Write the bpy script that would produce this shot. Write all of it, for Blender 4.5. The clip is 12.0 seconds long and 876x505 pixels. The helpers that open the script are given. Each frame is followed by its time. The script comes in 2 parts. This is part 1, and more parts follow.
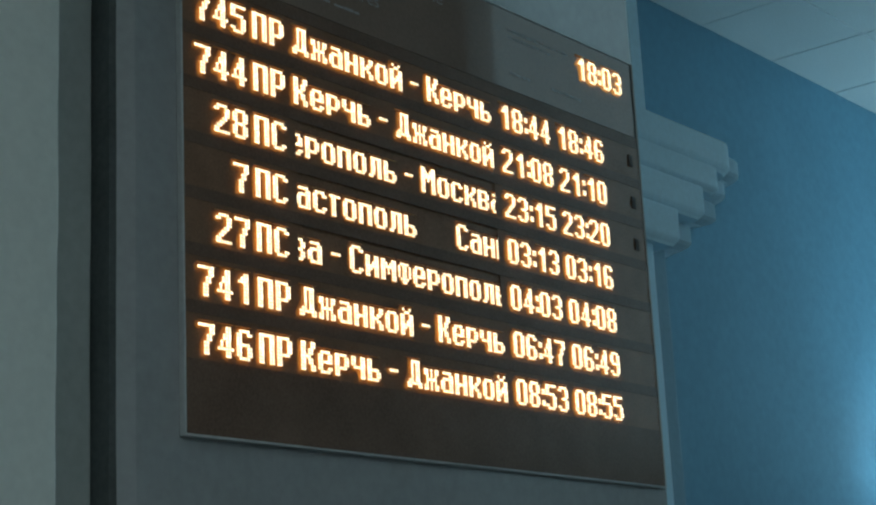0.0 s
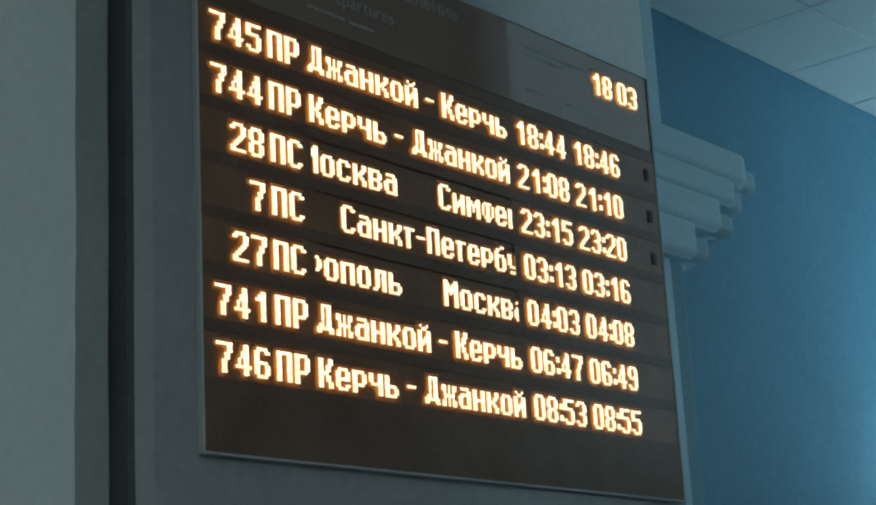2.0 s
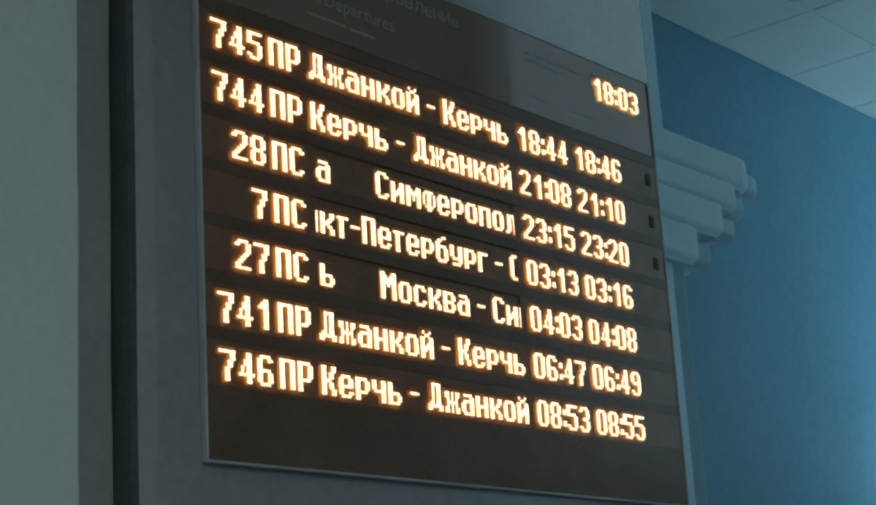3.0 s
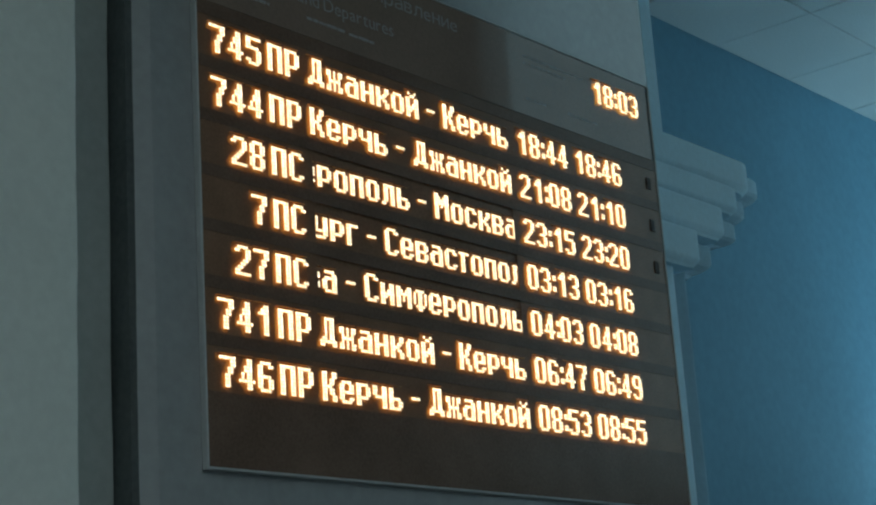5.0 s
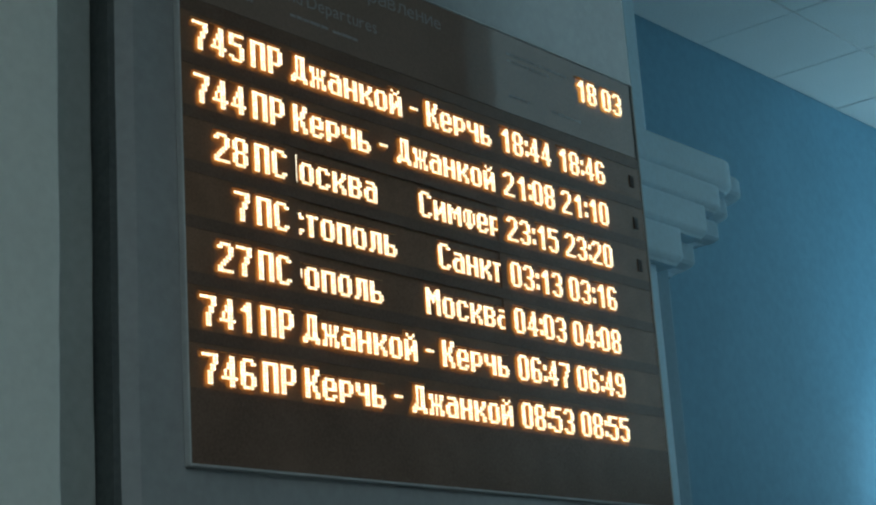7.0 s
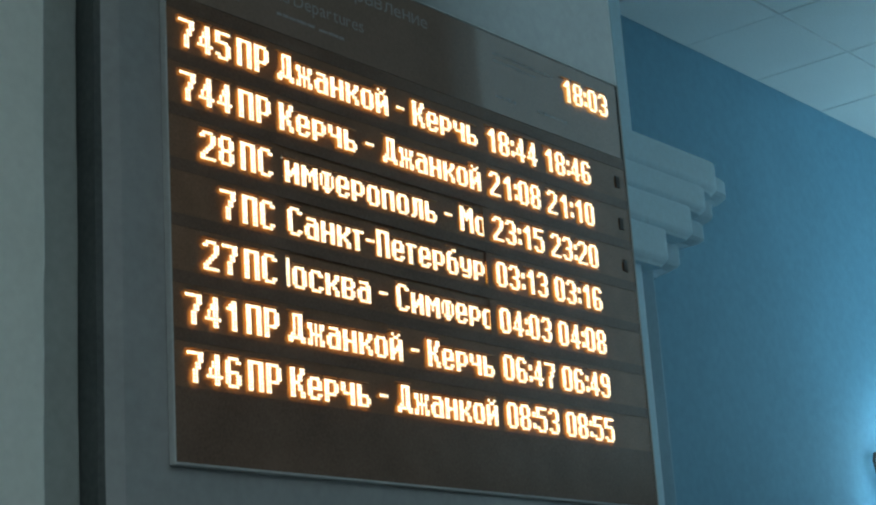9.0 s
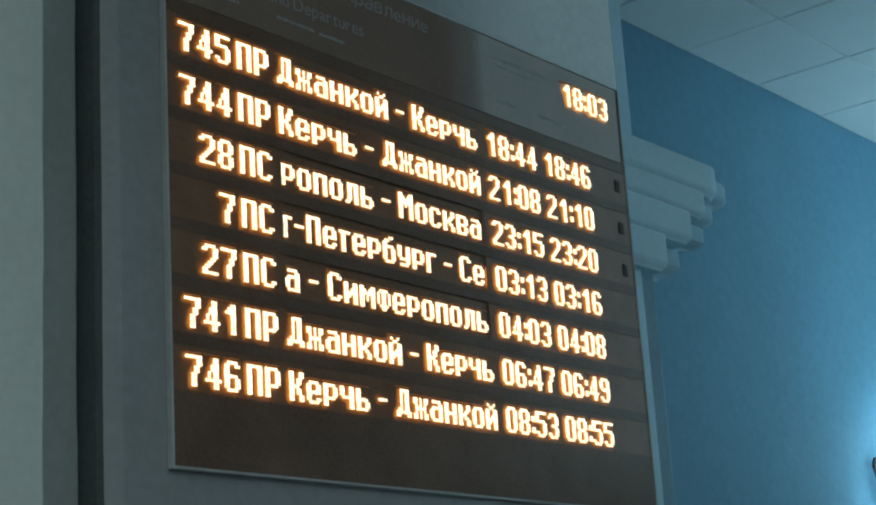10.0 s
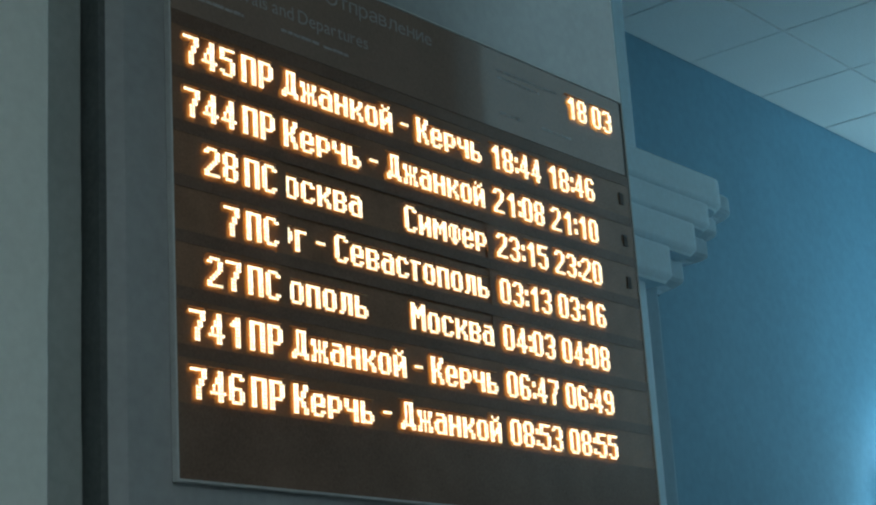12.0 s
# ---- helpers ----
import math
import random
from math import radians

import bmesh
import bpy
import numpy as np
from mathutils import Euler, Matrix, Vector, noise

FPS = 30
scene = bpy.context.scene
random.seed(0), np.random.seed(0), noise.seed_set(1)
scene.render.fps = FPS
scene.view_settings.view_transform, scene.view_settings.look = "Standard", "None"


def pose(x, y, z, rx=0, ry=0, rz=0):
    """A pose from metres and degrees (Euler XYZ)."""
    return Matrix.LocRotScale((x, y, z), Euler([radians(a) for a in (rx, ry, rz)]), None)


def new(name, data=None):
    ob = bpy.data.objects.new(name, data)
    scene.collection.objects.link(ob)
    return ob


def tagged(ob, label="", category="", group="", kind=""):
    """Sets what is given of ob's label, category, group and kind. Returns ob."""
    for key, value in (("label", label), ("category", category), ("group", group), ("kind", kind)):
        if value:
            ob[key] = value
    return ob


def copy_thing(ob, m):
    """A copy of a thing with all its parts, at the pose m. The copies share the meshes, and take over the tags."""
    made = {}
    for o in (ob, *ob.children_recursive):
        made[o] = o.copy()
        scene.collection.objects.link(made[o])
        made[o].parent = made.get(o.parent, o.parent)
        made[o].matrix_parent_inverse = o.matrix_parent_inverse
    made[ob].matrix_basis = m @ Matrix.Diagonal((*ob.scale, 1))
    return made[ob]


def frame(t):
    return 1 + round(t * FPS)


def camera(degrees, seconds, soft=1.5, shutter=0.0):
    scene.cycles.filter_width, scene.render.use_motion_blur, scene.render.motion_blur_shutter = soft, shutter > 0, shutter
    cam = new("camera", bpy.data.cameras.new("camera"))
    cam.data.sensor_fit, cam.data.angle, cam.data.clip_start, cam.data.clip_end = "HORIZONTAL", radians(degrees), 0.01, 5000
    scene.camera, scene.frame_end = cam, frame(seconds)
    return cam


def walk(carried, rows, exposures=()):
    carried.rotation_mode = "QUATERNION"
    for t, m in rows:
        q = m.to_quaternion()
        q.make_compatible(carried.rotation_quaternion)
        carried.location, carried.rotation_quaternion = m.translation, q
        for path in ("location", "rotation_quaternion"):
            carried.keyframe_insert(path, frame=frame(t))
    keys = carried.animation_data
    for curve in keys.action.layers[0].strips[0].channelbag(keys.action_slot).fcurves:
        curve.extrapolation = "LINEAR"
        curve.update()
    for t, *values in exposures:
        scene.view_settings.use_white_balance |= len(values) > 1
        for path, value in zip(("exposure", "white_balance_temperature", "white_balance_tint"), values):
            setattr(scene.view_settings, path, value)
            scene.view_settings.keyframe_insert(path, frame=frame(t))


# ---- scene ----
cam = camera(29.04, 12.0, soft=2.25)
walk(cam, [
    (0.0, pose(-2.2960, -2.5144, 1.5952, 104.665, 2.780, -50.046)),
    (0.5, pose(-2.2953, -2.5223, 1.6004, 104.686, 2.827, -49.882)),
    (1.0, pose(-2.2952, -2.5188, 1.5999, 104.842, 2.942, -49.784)),
    (1.5, pose(-2.2964, -2.5150, 1.5999, 105.001, 3.077, -49.640)),
    (2.0, pose(-2.2992, -2.5222, 1.5976, 105.186, 3.096, -49.321)),
    (2.5, pose(-2.2987, -2.5185, 1.5995, 105.298, 3.231, -49.267)),
    (3.0, pose(-2.3007, -2.5208, 1.6012, 105.366, 3.414, -49.188)),
    (5.0, pose(-2.2941, -2.5151, 1.6059, 105.506, 3.702, -49.104)),
    (5.5, pose(-2.2929, -2.5155, 1.5989, 105.567, 3.779, -49.133)),
    (6.0, pose(-2.2942, -2.5142, 1.6031, 105.457, 3.766, -49.276)),
    (6.5, pose(-2.2890, -2.5126, 1.5997, 105.468, 3.785, -49.376)),
    (7.0, pose(-2.2905, -2.5171, 1.6014, 105.446, 3.768, -49.617)),
    (9.0, pose(-2.2895, -2.5111, 1.5986, 105.448, 3.687, -50.195)),
    (9.5, pose(-2.2883, -2.5120, 1.6000, 105.461, 3.647, -50.225)),
    (10.0, pose(-2.2860, -2.5107, 1.5994, 105.584, 3.576, -50.217)),
    (10.5, pose(-2.2936, -2.5160, 1.6004, 105.864, 3.530, -50.186)),
    (11.0, pose(-2.2964, -2.5210, 1.6030, 105.961, 3.454, -50.110)),
    (11.5, pose(-2.2945, -2.5205, 1.5966, 106.084, 3.528, -50.051)),
    (12.0, pose(-2.2901, -2.5114, 1.6031, 105.956, 3.529, -50.112)),
], exposures=[(0.0, 0.02), (2.5, 0.02), (5.5, -0.09), (7.0, 0.04), (9.2, 0.27), (11.0, 0.27), (12.0, 0.18)])

# ---- light: closed evening hall, blue-white sconces, added unseen fill panels and pendant ----
world = bpy.data.worlds.new("hall_air")
world.use_nodes = True
world.node_tree.nodes["Background"].inputs["Color"].default_value = (0.05, 0.07, 0.09, 1)
world.node_tree.nodes["Background"].inputs["Strength"].default_value = 0.05
scene.world = world

PITCH = 0.00762          # distance from one diode of the display to the next
ROW = 16                 # diodes from one line of text to the next
BASE = 3.022             # height of the first line's baseline
CEIL = 4.24              # underside of the suspended ceiling
WALL_Y = 0.78            # face of the blue wall
PANEL_Y = 0.014          # face of the pier on which the board hangs
STAND = 0.0050           # how far the diodes stand off the face
FILL_GLOW = 5.0         # unseen ceiling panels added as fill
BACKDROP_GLOW = 0.75          # sheet behind the unseen hall window, added for the header's reflection
HALL_TOP = 7.6           # ceiling of the tall hall before the aisle
EAST = 6.2               # end wall of the hall
SCONCE_GLOW = 78.0
LED_GLOW = 1.9


# ---- materials ----
def nodes_of(name):
    m = bpy.data.materials.new(name)
    m.use_nodes = True
    return m, m.node_tree.nodes, m.node_tree.links, m.node_tree.nodes["Principled BSDF"]


def surface(name, base, rough=0.6, vary=0.12, grain=60.0, blotch=2.5, bump=0.15, metal=0.0, ior=1.45, bump_size=0.002):
    """A painted or plain surface with fine grain, broad stains and relief."""
    m, n, l, b = nodes_of(name)
    co = n.new("ShaderNodeTexCoord")
    fine, broad = n.new("ShaderNodeTexNoise"), n.new("ShaderNodeTexNoise")
    fine.inputs["Scale"].default_value, fine.inputs["Detail"].default_value = grain, 6
    broad.inputs["Scale"].default_value, broad.inputs["Detail"].default_value = blotch, 4
    mix = n.new("ShaderNodeMath")
    mix.operation = "ADD"
    ramp = n.new("ShaderNodeValToRGB")
    ramp.color_ramp.elements[0].position, ramp.color_ramp.elements[1].position = 0.6, 1.4
    ramp.color_ramp.elements[0].color = (*[c * (1 - vary) for c in base], 1)
    ramp.color_ramp.elements[1].color = (*[min(1, c * (1 + vary)) for c in base], 1)
    half = n.new("ShaderNodeMath")
    half.operation, half.inputs[1].default_value = "MULTIPLY", 0.5
    ramp.color_ramp.elements[0].position, ramp.color_ramp.elements[1].position = 0.35, 0.65
    bm_ = n.new("ShaderNodeBump")
    bm_.inputs["Strength"].default_value, bm_.inputs["Distance"].default_value = bump, bump_size
    for tex in (fine, broad):
        l.new(co.outputs["Object"], tex.inputs["Vector"])
    l.new(fine.outputs["Fac"], mix.inputs[0])
    l.new(broad.outputs["Fac"], mix.inputs[1])
    l.new(mix.outputs[0], half.inputs[0])
    l.new(half.outputs[0], ramp.inputs["Fac"])
    l.new(ramp.outputs["Color"], b.inputs["Base Color"])
    l.new(fine.outputs["Fac"], bm_.inputs["Height"])
    l.new(bm_.outputs["Normal"], b.inputs["Normal"])
    b.inputs["Roughness"].default_value, b.inputs["Metallic"].default_value, b.inputs["IOR"].default_value = rough, metal, ior
    return m


def glowing(name, colour, strength, base=(0.8, 0.8, 0.8)):
    m, n, l, b = nodes_of(name)
    b.inputs["Base Color"].default_value = (*base, 1)
    b.inputs["Roughness"].default_value = 0.4
    b.inputs["Emission Color"].default_value = (*colour, 1)
    b.inputs["Emission Strength"].default_value = strength
    return m


def diode_material():
    """Amber diodes, each a little stronger or weaker than the next."""
    m, n, l, b = nodes_of("amber_diodes")
    b.inputs["Base Color"].default_value = (0.25, 0.15, 0.05, 1)
    b.inputs["Roughness"].default_value = 0.3
    geo, rng = n.new("ShaderNodeNewGeometry"), n.new("ShaderNodeMapRange")
    rng.inputs["To Min"].default_value, rng.inputs["To Max"].default_value = LED_GLOW * 0.7, LED_GLOW * 1.3
    l.new(geo.outputs["Random Per Island"], rng.inputs["Value"])
    l.new(rng.outputs[0], b.inputs["Emission Strength"])
    b.inputs["Emission Color"].default_value = (1.0, 0.93, 0.65, 1)
    return m


PANEL_PAINT = surface("grey_pier_paint", (0.345, 0.36, 0.37), 0.17, 0.09, 40, 3, 0.03, ior=1.75)
PALE_PAINT = surface("pale_wall_paint", (0.66, 0.70, 0.67), 0.6, 0.06, 45, 2.2)
# Casing green-grey is darkened for the shade in its recess.
SHADE_PAINT = surface("shaded_green_grey_casing", (0.40, 0.44, 0.43), 0.55, 0.1, 40, 3)
# Groove shade put into colour; also serves the board's dark end strip.
DARK_GAP = surface("dark_groove_and_edge", (0.085, 0.096, 0.096), 0.8, 0.2, 80, 6)
STONE_PAINT = surface("whitewashed_moulding", (0.535, 0.765, 0.885), 0.7, 0.06, 50, 4)
# Blends of whitewash and wall blue for the column's doubled, ghosted edge.
GHOST_DIM = surface("dim_ghost_blend", (0.215, 0.36, 0.455), 0.75, 0.08, 45, 3)
GHOST_PALE = surface("pale_ghost_blend", (0.37, 0.56, 0.67), 0.72, 0.07, 45, 3)
BLUE_PAINT = surface("blue_wall_paint", (0.131, 0.282, 0.382), 0.8, 0.09, 30, 1.6)
HALL_PAINT = surface("plain_hall_plaster", (0.45, 0.47, 0.47), 0.7, 0.08, 30, 1.2)
FLOOR_STONE = surface("grey_floor_stone", (0.22, 0.22, 0.21), 0.35, 0.15, 25, 2)
TILE_BOARD = surface("mineral_ceiling_board", (0.74, 0.76, 0.76), 0.85, 0.07, 120, 1.4, 0.3)
T_BAR = surface("dark_ceiling_joint", (0.40, 0.42, 0.43), 0.6, 0.1, 60, 4)
HOUSING = surface("grey_painted_frame", (0.46, 0.48, 0.48), 0.5, 0.1, 70, 4)
# Face and louvre brown carries the amber glow spread around the letters.
BLACK_FACE = surface("glow_brown_black_face", (0.240, 0.138, 0.090), 0.20, 0.22, 180, 7, 0.03, ior=1.27)
LOUVRE = surface("dark_louvre_plastic", (0.172, 0.110, 0.082), 0.24, 0.2, 150, 6, 0.04, ior=1.24)
DULL_DARK = surface("dull_dark", (0.085, 0.068, 0.060), 0.8, 0.2, 90, 9)
HEADER_FACE = surface("glossy_dark_header", (0.260, 0.186, 0.150), 0.045, 0.10, 120, 5, 0.008, ior=1.41)
PRINT_GREY = surface("grey_print", (0.32, 0.305, 0.295), 0.6, 0.1, 200, 20)
# Amber tint for the mirrored line above each character.
ECHO_STRIP = surface("amber_echo_strip", (0.55, 0.30, 0.10), 0.35, 0.15, 150, 9)
PRINT_FAINT = surface("faint_grey_print", (0.34, 0.32, 0.31), 0.4, 0.2, 200, 20)
SCONCE_METAL = surface("brushed_sconce_metal", (0.35, 0.36, 0.38), 0.3, 0.1, 90, 8, metal=0.8)
AMBER = diode_material()
# Added glow on lens backs and sides imitates the letters' orange halo.
HALO_BACK = glowing("amber_halo_back", (1.0, 0.46, 0.06), 4.4, (0.3, 0.12, 0.03))
HALO_RIM = glowing("amber_halo_rim", (1.0, 0.52, 0.08), 1.2, (0.3, 0.12, 0.03))
SCONCE_LIGHT = glowing("blue_white_lamp", (0.43, 0.82, 1.0), SCONCE_GLOW)
FILL_LIGHT = glowing("fill_panel_light", (0.79, 0.97, 1.0), FILL_GLOW)
BACKDROP_LIGHT = glowing("backdrop_glow", (0.52, 0.87, 1.0), BACKDROP_GLOW)


# ---- mesh helpers ----
def mesh_from(name, bm, material):
    me = bpy.data.meshes.new(name)
    bmesh.ops.recalc_face_normals(bm, faces=bm.faces)
    bm.to_mesh(me)
    bm.free()
    me.materials.append(material)
    return me


def part(name, bm, material, parent=None, label=""):
    ob = new(name, mesh_from(name, bm, material))
    ob.parent = parent
    return tagged(ob, label)


def structure(name, bm, material, label, category):
    return tagged(part(name, bm, material), label, category, kind="structure")


def add_box(bm, x0, x1, y0, y1, z0, z1, bevel=0.0):
    """A box between two corners, its edges rounded by bevel."""
    vs = [bm.verts.new((x, y, z)) for x in (x0, x1) for y in (y0, y1) for z in (z0, z1)]
    fs = [bm.faces.new([vs[i] for i in q]) for q in ((0, 1, 3, 2), (4, 6, 7, 5), (0, 4, 5, 1), (2, 3, 7, 6), (0, 2, 6, 4), (1, 5, 7, 3))]
    if bevel:
        edges = list({e for f in fs for e in f.edges})
        bmesh.ops.bevel(bm, geom=edges, offset=bevel, segments=2, affect="EDGES", profile=0.6)
    return bm


def box(*a, **k):
    return add_box(bmesh.new(), *a, **k)


def plaster_box(x0, x1, y0, y1, z0, z1, seed, amp=0.003, bevel=0.007, step=0.045, splay=None):
    """An upright block with hand-plastered front edges: rounded, and wavering by a few millimetres; splay cuts the first edge off at a slant."""
    bm = bmesh.new()
    rings, n = [], max(2, int((z1 - z0) / step))
    for k in range(n + 1):
        z = z0 + (z1 - z0) * k / n
        wob = lambda s_: amp * noise.noise(Vector((seed * 7.1 + s_, z * 4.0, 0.3))) + 0.5 * amp * noise.noise(Vector((seed * 3.7 + s_, z * 17.0, 2.1)))
        a, b, c = wob(0.0), wob(5.0), 0.5 * wob(9.0)
        outline = [(x0, y1), (x0 + a, y0 + bevel), (x0 + a + bevel * 0.3, y0 + bevel * 0.3 + c * 0.3), (x0 + a + bevel, y0 + c * 0.3),
                   (x1 + b - bevel, y0 + c * 0.3), (x1 + b - bevel * 0.3, y0 + bevel * 0.3 + c * 0.3), (x1 + b, y0 + bevel), (x1, y1)]
        if splay:
            outline[1:4] = [(x0 + a, y0 + splay[1] + 0.004), (x0 + a + 0.004, y0 + splay[1]), (x0 + a + splay[0], y0 + c * 0.3)]
        rings.append([bm.verts.new((x, y, z)) for x, y in outline])
    for r0, r1 in zip(rings, rings[1:]):
        for i in range(8):
            j = (i + 1) % 8
            bm.faces.new((r0[i], r0[j], r1[j], r1[i]))
    bm.faces.new(rings[0])
    bm.faces.new(rings[-1])
    return bm


def add_prism(bm, outline, z0, z1):
    """An upright prism on a plan outline."""
    low = [bm.verts.new((x, y, z0)) for x, y in outline]
    top = [bm.verts.new((x, y, z1)) for x, y in outline]
    bm.faces.new(low)
    bm.faces.new(top)
    for i in range(len(low)):
        j = (i + 1) % len(low)
        bm.faces.new((low[i], low[j], top[j], top[i]))
    return bm


# ---- the setting ----
def build_ceiling():
    """Mineral boards of 0.6 m laid in a grid of thin bars, one mesh."""
    bm = bmesh.new()
    x_ref, y_ref, t = 3.54, 0.335, 0.600
    rnd = random.Random(5)
    for i in range(-17, 10):
        for j in range(-14, 2):
            x0, y0 = x_ref + i * t, y_ref + j * t
            x1, y1 = min(x0 + t, EAST), min(y0 + t, WALL_Y)
            if (x0 > 0.9 and y1 < -0.2) or x0 < -6.0 or y1 - y0 < 0.05 or x1 - x0 < 0.05:
                continue
            drop = rnd.uniform(-0.0015, 0.0015)
            g = 0.004
            add_box(bm, x0 + g, x1 - g, y0 + g, y1 - g, CEIL + drop, CEIL + 0.018, 0.003)
    me = mesh_from("ceiling", bm, TILE_BOARD)
    bars = box(-6.2, 1.14, -8.2, WALL_Y + 0.02, CEIL + 0.012, CEIL + 0.15)
    add_box(bars, 1.14, EAST, -0.268, WALL_Y + 0.02, CEIL + 0.012, CEIL + 0.15)
    me.materials.append(T_BAR)
    both = bmesh.new()
    both.from_mesh(me)
    n_tiles = len(both.faces)
    tmp = bpy.data.meshes.new("ceiling_bars")
    bars.to_mesh(tmp)
    bars.free()
    both.from_mesh(tmp)
    both.faces.ensure_lookup_table()
    for f in both.faces[n_tiles:]:
        f.material_index = 1
    both.to_mesh(me)
    both.free()
    bpy.data.meshes.remove(tmp)
    tagged(new("ceiling", me), "suspended ceiling of pale mineral boards with thin joints", "ceiling", kind="structure")


def build_setting():
    structure("floor", box(-6.2, EAST, -8.2, WALL_Y, -0.1, 0.0), FLOOR_STONE, "worn grey stone floor of the hall", "floor")
    structure("wall_blue", box(1.2, EAST, WALL_Y, WALL_Y + 0.2, 0, CEIL + 0.15), BLUE_PAINT, "smooth wall painted deep sky blue", "wall")
    structure("wall_south", box(-6.2, EAST, -8.4, -8.2, 0, HALL_TOP), HALL_PAINT, "plain plastered hall wall", "wall")
    structure("wall_west", box(-6.4, -6.2, -8.4, WALL_Y + 0.2, 0, CEIL + 0.15), HALL_PAINT, "plain plastered hall wall", "wall")
    structure("wall_fascia", box(1.0, 1.12, -8.2, -0.275, CEIL + 0.16, HALL_TOP), HALL_PAINT, "plain upper hall wall", "wall")
    structure("wall_upper_north", box(1.12, EAST, -0.27, -0.15, CEIL + 0.16, HALL_TOP), HALL_PAINT, "plain upper hall wall", "wall")
    structure("ceiling_hall", box(1.0, EAST, -8.4, -0.15, HALL_TOP, HALL_TOP + 0.15), HALL_PAINT, "plain plastered hall ceiling", "ceiling")
    # east wall with one tall window opening, unseen, added to mirror in the header
    wy0, wy1, wz0, wz1 = -4.08, -1.35, 2.9, 7.0
    bm = bmesh.new()
    add_box(bm, EAST, EAST + 0.3, -8.4, wy0, 0, HALL_TOP)
    add_box(bm, EAST, EAST + 0.3, wy1, WALL_Y + 0.2, 0, HALL_TOP)
    add_box(bm, EAST, EAST + 0.3, wy0, wy1, 0, wz0)
    add_box(bm, EAST, EAST + 0.3, wy0, wy1, wz1, HALL_TOP)
    structure("wall_east", bm, HALL_PAINT, "plain plastered hall end wall with an added tall window", "wall")
    structure("backdrop", box(EAST + 0.32, EAST + 0.34, wy0 - 0.3, wy1 + 0.3, wz0 - 0.3, wz1 + 0.3), BACKDROP_LIGHT, "pale blue glowing sheet beyond the added window", "sky")
    structure("wall_pale", plaster_box(-6.2, -0.341, PANEL_Y, 0.40, 0, CEIL + 0.01, 1), PALE_PAINT, "pale painted wall beside the pier", "wall")
    # stepped casing between pale wall and pier; a dark strip stands for the groove's shade
    structure("trim_casing", plaster_box(-0.339, -0.2095, 0.078, 0.40, 0, CEIL + 0.01, 2), SHADE_PAINT, "green-grey casing strip, darkened for its shade", "trim")
    structure("trim_groove_shade", box(-0.2090, -0.150, 0.027, 0.38, 0, CEIL + 0.01), DARK_GAP, "dark strip for the shaded groove beside the pier", "trim")
    structure("wall_pier", plaster_box(-0.207, 1.759, PANEL_Y, 0.40, 0, CEIL + 0.01, 3, 0.002, splay=(0.055, 0.017)), PANEL_PAINT, "grey painted pier that carries the board", "wall")


def pier_outline(right, front, radius, steps=7):
    """Plan of the column, its free front corner rounded."""
    arc = [(right - radius + radius * math.sin(a), front + radius - radius * math.cos(a)) for a in (math.pi / 2 * k / steps for k in range(steps + 1))]
    return [(1.2, front)] + arc + [(right, WALL_Y), (1.2, WALL_Y)]


def moulding(right, front, radius, z0, z1, flare, rise):
    """A course that flares out of the one below it, with a plain face and an eased arris above."""
    bm, rings = bmesh.new(), []
    for up, out in ((0.0, 0.0), (0.26 * rise, 0.25), (0.52 * rise, 0.62), (0.80 * rise, 0.90), (rise, 1.0), (0.94, 1.0), (1.0, 0.93)):
        inset = flare * (1 - out)
        plan = pier_outline(right - inset, front + min(inset * 0.5, 0.03), max(radius - inset * 0.5, 0.01))
        rings.append([bm.verts.new((x, y, z0 + (z1 - z0) * up)) for x, y in plan])
    bm.faces.new(rings[0][::-1])
    bm.faces.new(rings[-1])
    for low, high in zip(rings, rings[1:]):
        for i in range(len(low)):
            j = (i + 1) % len(low)
            bm.faces.new((low[i], low[j], high[j], high[i]))
    return bm


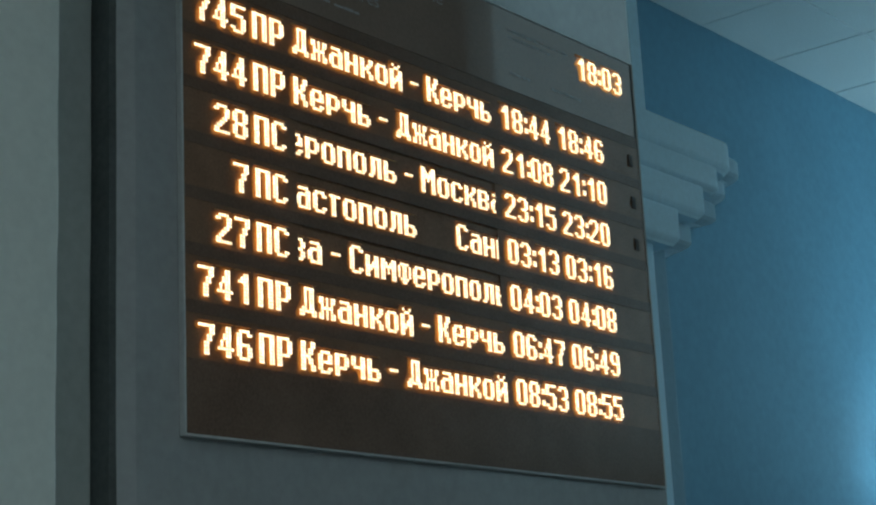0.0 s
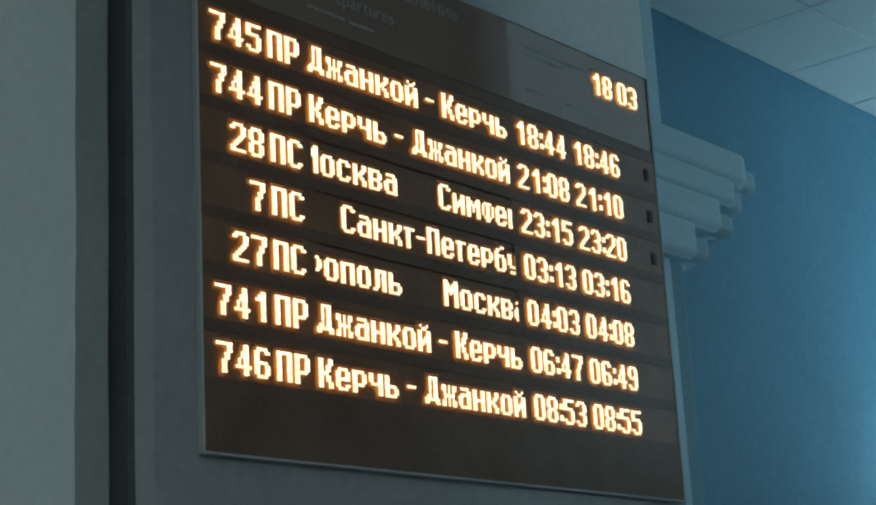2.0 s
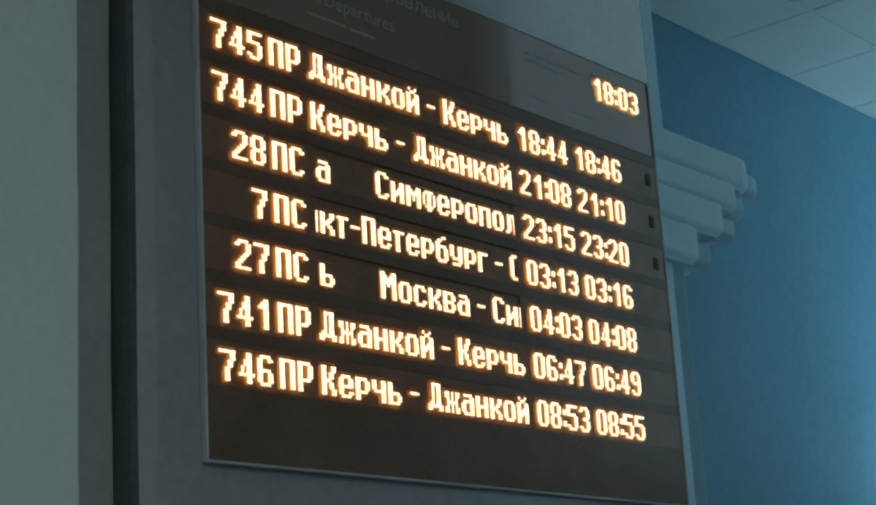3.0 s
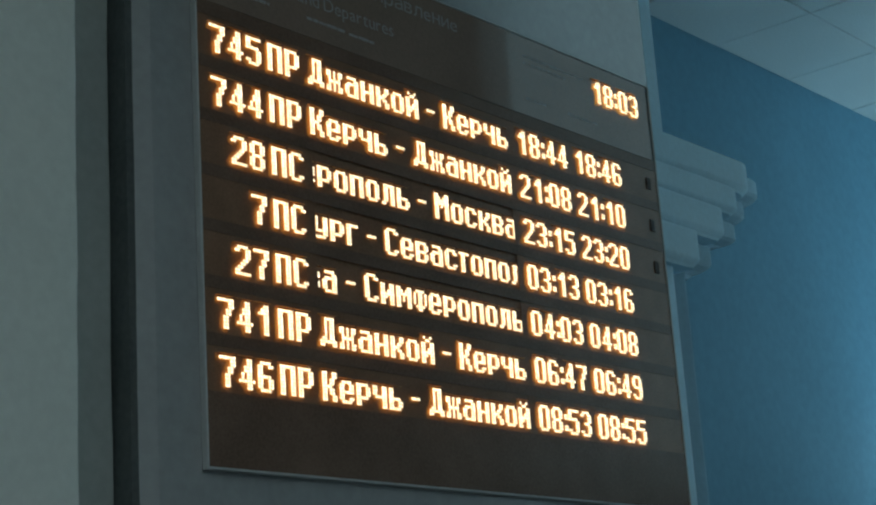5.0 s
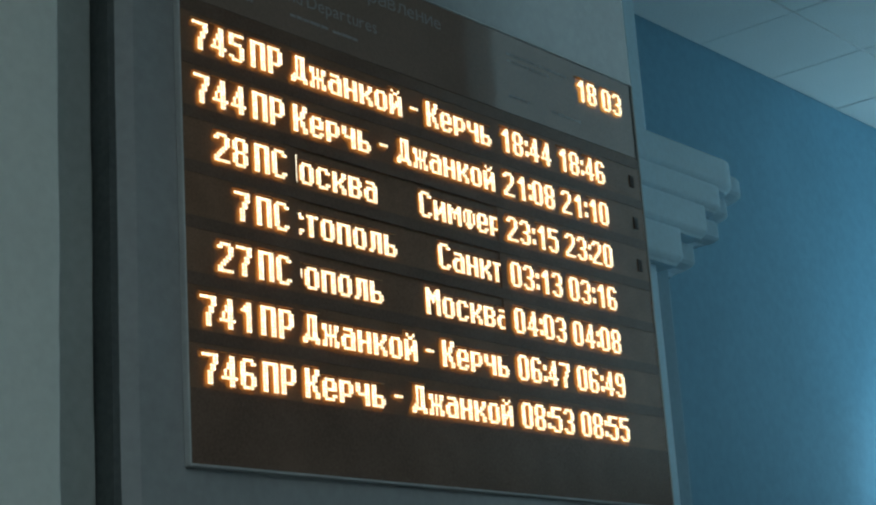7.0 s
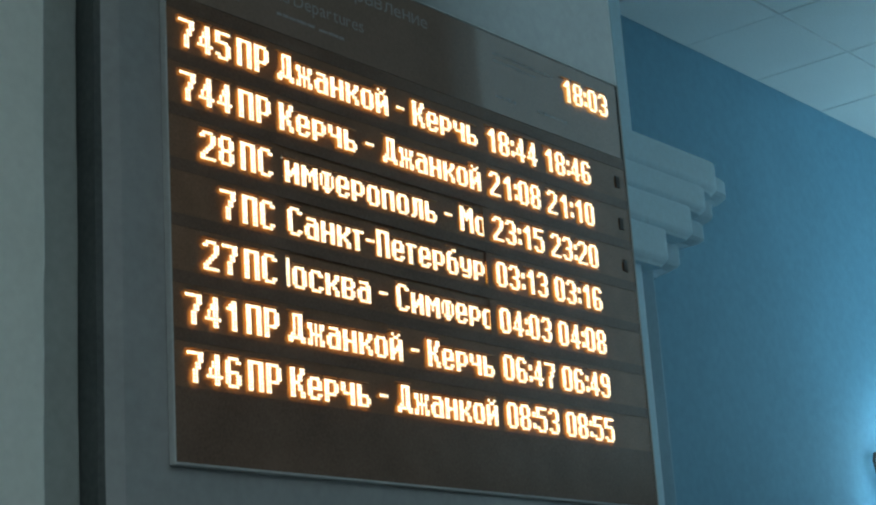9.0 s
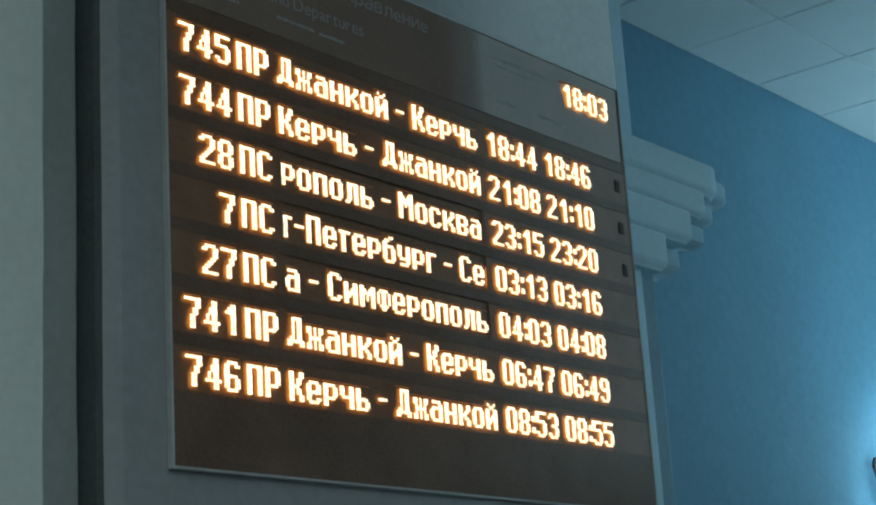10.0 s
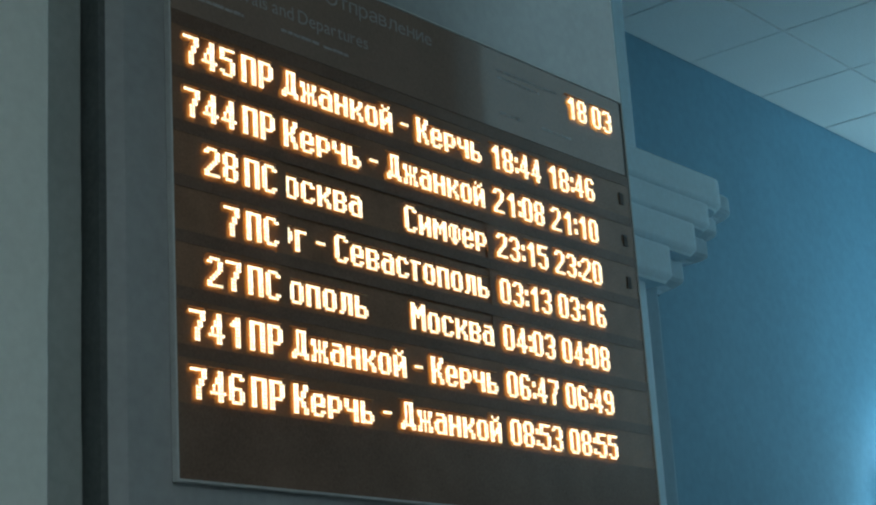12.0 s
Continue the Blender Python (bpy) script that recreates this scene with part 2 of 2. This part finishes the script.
def build_column():
    """The column behind the pier: whitewashed front with a stepped capital, and a wider pale blue shape set back behind
    it that imitates its ghost image.
    """
    column = tagged(new("column"), "whitewashed column with a stepped moulded capital", "column", kind="structure")
    part("shaft", add_prism(bmesh.new(), pier_outline(2.015, 0.14, 0.03), 0, 2.92), STONE_PAINT, column)
    part("ghost_shaft", add_prism(bmesh.new(), pier_outline(2.18, 0.20, 0.03), 0, 2.92), GHOST_DIM, column, "pale blue set-back shape imitating the shaft's ghost image")
    part("upper_block", add_prism(bmesh.new(), pier_outline(2.04, 0.14, 0.03), 3.29, CEIL + 0.01), STONE_PAINT, column)
    last = 2.18
    for name, right, wide, z0, z1, c_ in (("neck_moulding", 2.112, 2.302, 2.895, 3.016, 0.03), ("ovolo_moulding", 2.285, 2.480, 3.012, 3.122, 0.04), ("fascia", 2.400, 2.570, 3.117, 3.207, 0.06), ("abacus", 2.525, 2.713, 3.203, 3.310, 0.11)):
        part(name, moulding(right, 0.10, c_, z0, z1, 0.032, 0.26), STONE_PAINT, column)
        part("ghost_" + name, moulding(wide, 0.172, c_, z0, z1, wide - last, 0.5), GHOST_PALE, column, "pale blue set-back shape imitating the moulding's ghost image")
        last = wide


# ---- the departure board ----
GLYPHS = {
    "0": ".####. ##..## ##..## ##..## ##..## ##..## ##..## ##..## .####.",
    "1": "...##. ..###. .####. ...##. ...##. ...##. ...##. ...##. ...##.",
    "2": ".####. ##..## ....## ....## ...##. ..##.. .##... ##.... ######",
    "3": ".####. ##..## ....## ....## ..###. ....## ....## ##..## .####.",
    "4": "...##. ...##. ..###. ..###. .#.##. .#.##. ###### ...##. ...##.",
    "5": "###### ##.... ##.... #####. ....## ....## ....## ##..## .####.",
    "6": ".####. ##..## ##.... ##.... #####. ##..## ##..## ##..## .####.",
    "7": "###### ....## ....## ...##. ...##. ..##.. ..##.. ..##.. ..##..",
    "8": ".####. ##..## ##..## ##..## .####. ##..## ##..## ##..## .####.",
    "9": ".####. ##..## ##..## ##..## .##### ....## ....## ##..## .####.",
    ":": ".. .. ## ## .. .. ## ## ..",
    "-": ".... .... .... .... #### .... .... .... ....",
    "П": "###### ##..## ##..## ##..## ##..## ##..## ##..## ##..## ##..##",
    "Р": "#####. ##..## ##..## ##..## ##..## #####. ##.... ##.... ##....",
    "С": ".####. ##..## ##.... ##.... ##.... ##.... ##.... ##..## .####.",
    "Д": "..####. ..#.##. ..#.##. ..#.##. ..#.##. ..#.##. .##.##. ####### ##...##",
    "К": "##..## ##..## ##.##. ##.##. ####.. ##.##. ##.##. ##..## ##..##",
    "М": "##...## ###.### ####### ####### ##.#.## ##...## ##...## ##...## ##...##",
    "а": ".####. ....## .##### ##..## ##..## ##..## .#####",
    "б": "...##. .##... ##.... #####. ##..## ##..## ##..## ##..## .####.",
    "в": "#####. ##..## ##..## #####. ##..## ##..## #####.",
    "г": "##### ##... ##... ##... ##... ##... ##...",
    "е": ".####. ##..## ##..## ###### ##.... ##..## .####.",
    "ж": "##.#.## ##.#.## .#.#.#. .#####. .#.#.#. ##.#.## ##.#.##",
    "и": "##..## ##..## ##.### ###### ###.## ##..## ##..##",
    "й": ".#..#. ..##.. ##..## ##..## ##.### ###### ###.## ##..## ##..##",
    "к": "##..## ##..## ##.##. ####.. ##.##. ##..## ##..##",
    "л": ".##### .##.## .##.## .##.## .##.## .##.## ##..##",
    "м": "##...## ###.### ####### ##.#.## ##.#.## ##...## ##...##",
    "н": "##..## ##..## ##..## ###### ##..## ##..## ##..##",
    "о": ".####. ##..## ##..## ##..## ##..## ##..## .####.",
    "п": "###### ##..## ##..## ##..## ##..## ##..## ##..##",
    "р": "#####. ##..## ##..## ##..## #####. ##.... ##....",
    "с": ".####. ##..## ##.... ##.... ##.... ##..## .####.",
    "т": "##### .##.. .##.. .##.. .##.. .##.. .##..",
    "у": "##..## ##..## ##..## ##..## .##### ....## .####.",
    "ф": ".####. #.##.# #.##.# #.##.# #.##.# .####. ..##..",
    "ч": "##..## ##..## ##..## .##### ....## ....## ....##",
    "ь": "##.... ##.... ##.... #####. ##..## ##..## #####.",
}


def glyph_width(ch):
    return 2 if ch == " " else len(GLYPHS[ch].split()[0])


def text_width(text):
    return sum(glyph_width(c) + 1 for c in text) - 1


def add_dots(bm, ch, x, thick):
    """The lit diodes of one character, its left lower corner at x diodes: flat lenses that stand off the face, with
    glowing backs and rims added for the halo.
    """
    rows = GLYPHS[ch].split()
    r = 0.46 * PITCH
    corners = ((-1, -0.55), (-0.55, -1), (0.55, -1), (1, -0.55), (1, 0.55), (0.55, 1), (-0.55, 1), (-1, 0.55))
    for k, line in enumerate(reversed(rows)):
        for i, mark in enumerate(line):
            if mark != "#":
                continue
            cx, cz = (x + i + 0.5) * PITCH, (k + 0.5) * PITCH * 0.955
            back = [bm.verts.new((cx + sx * r, 0, cz + sz * r)) for sx, sz in corners]
            front = [bm.verts.new((cx + sx * r * 0.92, -thick, cz + sz * r * 0.92)) for sx, sz in corners]
            bm.faces.new(front)
            bm.faces.new(back[::-1]).material_index = 2
            for a in range(8):
                b_ = (a + 1) % 8
                bm.faces.new((back[a], back[b_], front[b_], front[a])).material_index = 1
    # a thin amber strip over the top row imitates the letters' reflected double
    if "#" in rows[0]:
        old, top = set(bm.faces), (len(rows) * 0.955 + 0.75) * PITCH
        add_box(bm, x * PITCH, (x + len(rows[0])) * PITCH, -0.0005, 0.0044, top, top + 0.0007)
        for f in set(bm.faces) - old:
            f.material_index = 3


glyph_meshes = {}


def dot_text(name, text, parent, x, z, y=-STAND, thick=0.0007):
    """Characters in a row, each a part of its own; alike ones share their mesh."""
    made = []
    x, z = x - 1.10 * STAND / PITCH, z - 0.50 * STAND
    for ch in text:
        if ch != " ":
            if ch not in glyph_meshes:
                bm = bmesh.new()
                add_dots(bm, ch, 0, thick)
                glyph_meshes[ch] = mesh_from("lit_character", bm, AMBER)
                glyph_meshes[ch].materials.append(HALO_RIM)
                glyph_meshes[ch].materials.append(HALO_BACK)
                glyph_meshes[ch].materials.append(ECHO_STRIP)
            ob = new(name, glyph_meshes[ch])
            ob.parent, ob.location = parent, (x * PITCH, y, z)
            made.append(tagged(ob, "lit amber diode character"))
        x += glyph_width(ch) + (0.3 if ch == ":" else 1)
    return made


def letter_mesh(ch):
    """One flat letter of the built-in font; the crossbar letter is laid from three strokes, as its outlines overlap."""
    if ch == "н":
        me = bpy.data.meshes.new("letter")
        strokes = ((0.0, 0.088, 0.0, 0.542), (0.346, 0.434, 0.0, 0.542), (0.088, 0.346, 0.238, 0.319))
        verts = [c for x0, x1, y0, y1 in strokes for c in ((x0, y0, 0), (x1, y0, 0), (x1, y1, 0), (x0, y1, 0))]
        me.from_pydata(verts, [], [(4 * k, 4 * k + 1, 4 * k + 2, 4 * k + 3) for k in range(3)])
        return me
    cu = bpy.data.curves.new("letter", "FONT")
    cu.body, cu.size = ch, 1.0
    tmp = new("letter", cu)
    bpy.context.view_layer.update()
    me = bpy.data.meshes.new_from_object(tmp.evaluated_get(bpy.context.evaluated_depsgraph_get()))
    bpy.data.objects.remove(tmp)
    return me


def printed(name, text, parent, material, right, z, width, height):
    """Printed words on the header, the last one's right end at right, stretched to a width and a cap height."""
    words, at = [], 0.0
    for word in text.split():
        both, pen = bmesh.new(), 0.0
        for ch in word:
            one = letter_mesh(ch)
            lo, hi = min(v.co.x for v in one.vertices), max(v.co.x for v in one.vertices)
            for v in one.vertices:
                v.co.x += pen - lo
            both.from_mesh(one)
            bpy.data.meshes.remove(one)
            pen += hi - lo + 0.085
        me = bpy.data.meshes.new(name)
        both.to_mesh(me)
        both.free()
        words.append((me, at))
        at += pen - 0.085 + 0.30
    sx, sz = width / (at - 0.30), height / 0.73
    for me, dx in words:
        for v in me.vertices:
            v.co = ((v.co.x + dx - at + 0.30) * sx, 0, v.co.y * sz)
        bm = bmesh.new()
        bm.from_mesh(me)
        bmesh.ops.remove_doubles(bm, verts=bm.verts, dist=2e-6)
        bmesh.ops.dissolve_degenerate(bm, edges=bm.edges, dist=2e-6)
        bmesh.ops.delete(bm, geom=[f for f in bm.faces if f.calc_area() < 1e-9 or abs(f.normal.y) < 0.9], context="FACES_ONLY")
        # broad strokes that cross lie a hair in front of each other
        broad = [f for f in bm.faces if f.normal.y > 0 or f.calc_area() > 2.5e-5]
        for k, f in enumerate(broad):
            for v in [g for g in bmesh.ops.split(bm, geom=[f])["geom"] if isinstance(g, bmesh.types.BMVert)]:
                v.co.y -= 0.00002 * (k % 40 + 1)
        for f in bm.faces:
            f.smooth = False
        ob = new(name, mesh_from(name, bm, material))
        ob.parent, ob.location = parent, (right, -0.0022, z)
        tagged(ob, "faint grey printed lettering")


LINES = (("745", "ПР", "Джанкой - Керчь", "18:44", "18:46"),
         ("744", "ПР", "Керчь - Джанкой", "21:08", "21:10"),
         ("28", "ПС", None, "23:15", "23:20"),
         ("7", "ПС", None, "03:13", "03:16"),
         ("27", "ПС", None, "04:03", "04:08"),
         ("741", "ПР", "Джанкой - Керчь", "06:47", "06:49"),
         ("746", "ПР", "Керчь - Джанкой", "08:53", "08:55"))
# running lines: line, text, place of its first character at the start (diodes), diodes a second
RUNNING = ((2, "Симферополь - Москва", 7.6, 30.65),
           (3, "Санкт-Петербург - Севастополь", 113.2, 30.9),
           (4, "Москва - Симферополь", 7.4, 30.6))
GAP = 20                  # blank diodes after a running text
SLOT = (39.3, 134.9)      # the opening behind which the running lines pass
LOOP = (26.0, 148.0)      # where a running character turns back behind the face
XL, XR, YT, YB, YH = -4.6, 226.4, 44.9, -117.8, 15.1
running_letters, blinking = [], []


def build_board():
    board = tagged(new("departure_board"), "black station departure board with amber dot-matrix lines", "departure board")
    zz = lambda r: BASE + r * PITCH
    xl, xr = XL * PITCH, XR * PITCH
    z_mid_top, z_mid_low = zz(-2 * ROW + 11.5), zz(-4 * ROW - 3.5)
    # housing: four narrow rails round a shallow tray
    rim, back = 0.006, PANEL_Y - 0.001
    for x0, x1, z0, z1 in ((xl - rim, xl - 0.001, zz(YB) - rim, zz(YT) + rim), (xr + 0.001, xr + rim, zz(YB) - rim, zz(YT) + rim),
                           (xl - 0.001, xr + 0.001, zz(YB) - rim, zz(YB) - 0.001), (xl - 0.001, xr + 0.001, zz(YT) + 0.001, zz(YT) + rim)):
        part("frame_rail", box(x0, x1, -0.003, back, z0, z1, bevel=0.0015), HOUSING, board, "narrow grey painted frame rail")
    part("back_tray", box(xl - 0.001, xr + 0.001, 0.0122, back, zz(YB) - 0.001, zz(YT) + 0.001), HOUSING, board)
    s0, s1 = SLOT[0] * PITCH, SLOT[1] * PITCH
    part("upper_face", box(xl, xr, 0.0, 0.0005, z_mid_top, zz(YH)), BLACK_FACE, board)
    part("lower_face", box(xl, xr, 0.0, 0.0005, zz(YB), z_mid_low), BLACK_FACE, board)
    part("side_face", box(xl, s0, 0.0, 0.0005, z_mid_low, z_mid_top), BLACK_FACE, board)
    part("side_face", box(s1, xr, 0.0, 0.0005, z_mid_low, z_mid_top), BLACK_FACE, board)
    # the running lines pass just behind the side faces
    part("slot_back", box(s0 - 0.02, s1 + 0.02, 0.0040, 0.0052, z_mid_low - 0.01, z_mid_top + 0.01), BLACK_FACE, board)
    # dark louvre bars between the rows of diodes, and the blank plate under the last row
    for k in range(len(LINES) + 1):
        top = YH - 0.1 if k == 0 else -ROW * (k - 1) - 1.6
        low = YB + 0.05 if k == len(LINES) else -ROW * k + 10.8
        part("lower_plate" if k == len(LINES) else "louvre_bar", box(xl + 0.0005, xr - 0.0005, -0.0013, -0.0001, zz(low), zz(top), bevel=0.0004), LOUVRE, board)
    # dark spots near the right end, built as small flat blocks
    for z in (5.0, -11.6, -28.0):
        part("dark_spot", box(219.2 * PITCH, 221.8 * PITCH, -0.0032, -0.0001, zz(z - 2.2), zz(z + 2.2)), DULL_DARK, board, "small dark spot on the face")
    header = part("header_plate", box(xl, xr - 0.011, -0.0018, 0.0012, zz(YH) + 0.0003, zz(YT), bevel=0.0008), HEADER_FACE, board, "glossy dark brown-black header plate")
    part("edge_strip", box(xr - 0.0105, xr, 0.0, 0.0012, zz(YH) + 0.0003, zz(YT)), DARK_GAP, board, "dark end strip")
    printed("title_word", "Прибытиe и Отправлeниe", header, PRINT_GREY, 111.6 * PITCH, zz(36.4), 100 * PITCH, 5.0 * PITCH)
    printed("subtitle_word", "Arrivals and Departures", header, PRINT_GREY, 78.9 * PITCH, zz(25.8), 67 * PITCH, 4.6 * PITCH)
    for x0, x1, z in ((0, 24, 20.6), (39.5, 56, 20.8), (58, 70, 20.6), (0, 18, 37), (147.5, 183, 37.2), (147.5, 172, 34.6), (147.3, 159, 21.2), (172, 190, 21.2)):
        words, x = random.Random(int(x0 + z)), x0
        while x < x1:
            end = min(x + words.uniform(1.4, 4.6), x1)
            if end - x > 0.5:
                part("header_note", box(x * PITCH, end * PITCH, -0.0022, -0.0018, zz(z), zz(z + words.uniform(0.75, 1.05))), PRINT_FAINT, header, "word of faint small print")
            x = end + 0.4
    for k, (number, kind_, route, arrive, leave) in enumerate(LINES):
        z = zz(-ROW * k)
        dot_text("number_digit", number, board, 20 - text_width(number), z)
        dot_text("type_letter", kind_, board, 22.5, z)
        if route:
            dot_text("route_letter", route, board, 39, z)
        dot_text("time_digit", arrive, board, 139.8, z)
        dot_text("time_digit", leave, board, 173.2, z)
    dot_text("clock_digit", "18", board, 188.5, zz(30.2), -0.0020 - STAND)
    dot_text("clock_digit", "03", board, 205.0, zz(30.2), -0.0020 - STAND)
    colon = dot_text("clock_colon", ":", board, 202.3, zz(30.2), -0.0020 - STAND)
    blinking.extend(colon)
    for k, text, start, speed in RUNNING:
        at, length = 0, text_width(text) + GAP
        for ch in text:
            if ch != " ":
                ob = dot_text("running_letter", ch, board, 0, zz(-ROW * k), 0.0014)[0]
                running_letters.append((ob, start + at - 0.2, speed, length, zz(-ROW * k) + 0.0015))
            at += glyph_width(ch) + 1


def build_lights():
    """Unseen square fill panels added under the ceiling, and a sconce on the blue wall."""
    lamp = tagged(new("fill_panel"), "unseen square ceiling panel added as fill light", "ceiling light", "ceiling light panels")
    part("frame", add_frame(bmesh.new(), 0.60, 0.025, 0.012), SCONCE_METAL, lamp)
    part("diffuser", box(-0.575, 0.575, -0.575, 0.575, -0.004, 0.004), FILL_LIGHT, lamp, "softly glowing face of the added fill panel")
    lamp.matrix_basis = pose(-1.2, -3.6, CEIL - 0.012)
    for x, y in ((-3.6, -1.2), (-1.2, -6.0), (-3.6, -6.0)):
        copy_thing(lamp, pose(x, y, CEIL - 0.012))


def add_frame(bm, half, width, depth):
    for sx, sy in ((1, 0), (-1, 0), (0, 1), (0, -1)):
        if sx:
            add_box(bm, sx * half - width * (sx > 0), sx * half + width * (sx < 0), -half, half, -depth / 2, depth / 2)
        else:
            add_box(bm, -half + width, half - width, sy * half - width * (sy > 0), sy * half + width * (sy < 0), -depth / 2, depth / 2)
    return bm


def build_sconce(x, z, reach, radius):
    sconce = tagged(new("wall_sconce"), "wall sconce with a blue-white glowing shade", "wall lamp")
    sconce.location = (x, WALL_Y, z)
    bm = bmesh.new()
    bmesh.ops.create_cone(bm, cap_ends=True, segments=24, radius1=0.06, radius2=0.05, depth=0.02, matrix=pose(0, -0.011, -0.10, 90, 0, 0))
    part("wall_plate", bm, SCONCE_METAL, sconce)
    cu = bmesh.new()
    path = [Vector((-0.068 * (1 - math.cos(radians(26 * i))) + 0.004 * i, -0.02 - 0.8 * reach / 14 * i, -0.10 + 0.05 * math.sin(radians(26 * i)) + 0.006 * i)) for i in range(15)]
    for p0, p1 in zip(path, path[1:]):
        turn = (p1 - p0).to_track_quat("Z", "Y").to_matrix().to_4x4()
        bmesh.ops.create_cone(cu, cap_ends=True, segments=10, radius1=0.011, radius2=0.011, depth=(p1 - p0).length * 1.15, matrix=Matrix.Translation((p0 + p1) / 2) @ turn)
    part("arm", cu, SCONCE_METAL, sconce, "curled dark metal arm")
    sh = bmesh.new()
    bmesh.ops.create_uvsphere(sh, u_segments=24, v_segments=14, radius=radius, matrix=pose(0, -reach, 0.0))
    part("shade", sh, SCONCE_LIGHT, sconce, "glowing round glass shade")
    # an iron scroll runs along the wall and reaches out to a small low lamp
    sweep = bmesh.new()
    turns = [Vector(c) for c in ((0, -0.03, -0.10), (-0.12, -0.03, -0.08), (-0.205, -0.03, -0.062), (-0.240, -0.03, -0.070), (-0.255, -0.03, -0.10),
                                 (-0.240, -0.03, -0.14), (-0.222, -0.03, -0.18), (-0.235, -0.05, -0.235), (-0.270, -0.14, -0.225))]
    for p0, p1 in zip(turns, turns[1:]):
        turn = (p1 - p0).to_track_quat("Z", "Y").to_matrix().to_4x4()
        bmesh.ops.create_cone(sweep, cap_ends=True, segments=10, radius1=0.008, radius2=0.008, depth=(p1 - p0).length * 1.15, matrix=Matrix.Translation((p0 + p1) / 2) @ turn)
    part("scroll_arm", sweep, DULL_DARK, sconce, "swept dark metal arm with a scroll")
    low = bmesh.new()
    bmesh.ops.create_uvsphere(low, u_segments=20, v_segments=12, radius=0.019, matrix=pose(-0.275, -0.16, -0.235))
    part("small_shade", low, SCONCE_LIGHT, sconce, "small glowing low lamp")
    return sconce


# Out-of-view lamp added to light the column, blue wall and ceiling.
def build_fill_pendant(x, y, z, top):
    lamp = tagged(new("fill_pendant"), "unseen round blue-white fill lamp on a long thin rod", "pendant lamp")
    lamp.location = (x, y, top)
    for name, r0, r1, lo, hi in (("ceiling_rose", 0.03, 0.07, -0.04, 0.0), ("rod", 0.008, 0.008, z - top + 0.12, -0.038), ("cap", 0.06, 0.025, z - top + 0.11, z - top + 0.16)):
        bm = bmesh.new()
        bmesh.ops.create_cone(bm, cap_ends=True, segments=20, radius1=r0, radius2=r1, depth=hi - lo, matrix=pose(0, 0, (lo + hi) / 2))
        part(name, bm, SCONCE_METAL, lamp)
    bm = bmesh.new()
    bmesh.ops.create_uvsphere(bm, u_segments=24, v_segments=14, radius=0.13, matrix=pose(0, 0, z - top))
    part("shade", bm, SCONCE_LIGHT, lamp, "glowing round glass shade")


build_ceiling()
build_setting()
build_column()
build_board()
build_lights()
build_sconce(5.02, 2.685, 0.22, 0.0345)
build_fill_pendant(5.5, -0.75, 3.15, HALL_TOP)


# ---- what moves: the running letters and the blinking colon of the clock ----
def running_rows(start, speed, length, z):
    """One character on its loop: leftwards along the slot, then back to the right behind the face."""
    lo, hi = LOOP
    span = hi - lo
    seen = lambda i: (start - speed * i / FPS - lo) % length
    rows, last = [], None
    for i in range(0, 12 * FPS + 1):
        phi = seen(i)
        front = phi <= span
        turned = last is not None and front != last
        nxt = i < 12 * FPS and (seen(i + 1) <= span) != front
        if i % 6 == 0 or turned or nxt:
            if front:
                x, y = lo + phi, 0.0014
            else:
                x, y = hi - span * (phi - span) / (length - span), 0.0075
            rows.append((i / FPS, pose(x * PITCH, y, z)))
        last = front
    return rows


def motions():
    for ob, start, speed, length, z in running_letters:
        walk(ob, running_rows(start, speed, length, z))
    for colon in blinking:
        x, y, z = colon.location
        on, off = pose(x, y, z), pose(x, 0.0075, z)
        rows, state = [(0.0, on)], on
        for k in range(10):
            for t, to in ((0.63 + 1.243 * k, off), (1.17 + 1.243 * k, on)):
                if t < 12.0:
                    i = round(t * FPS)
                    rows += [((i - 1) / FPS, state), (i / FPS, to)]
                    state = to
        rows.append((12.0, state))
        walk(colon, rows)


motions()
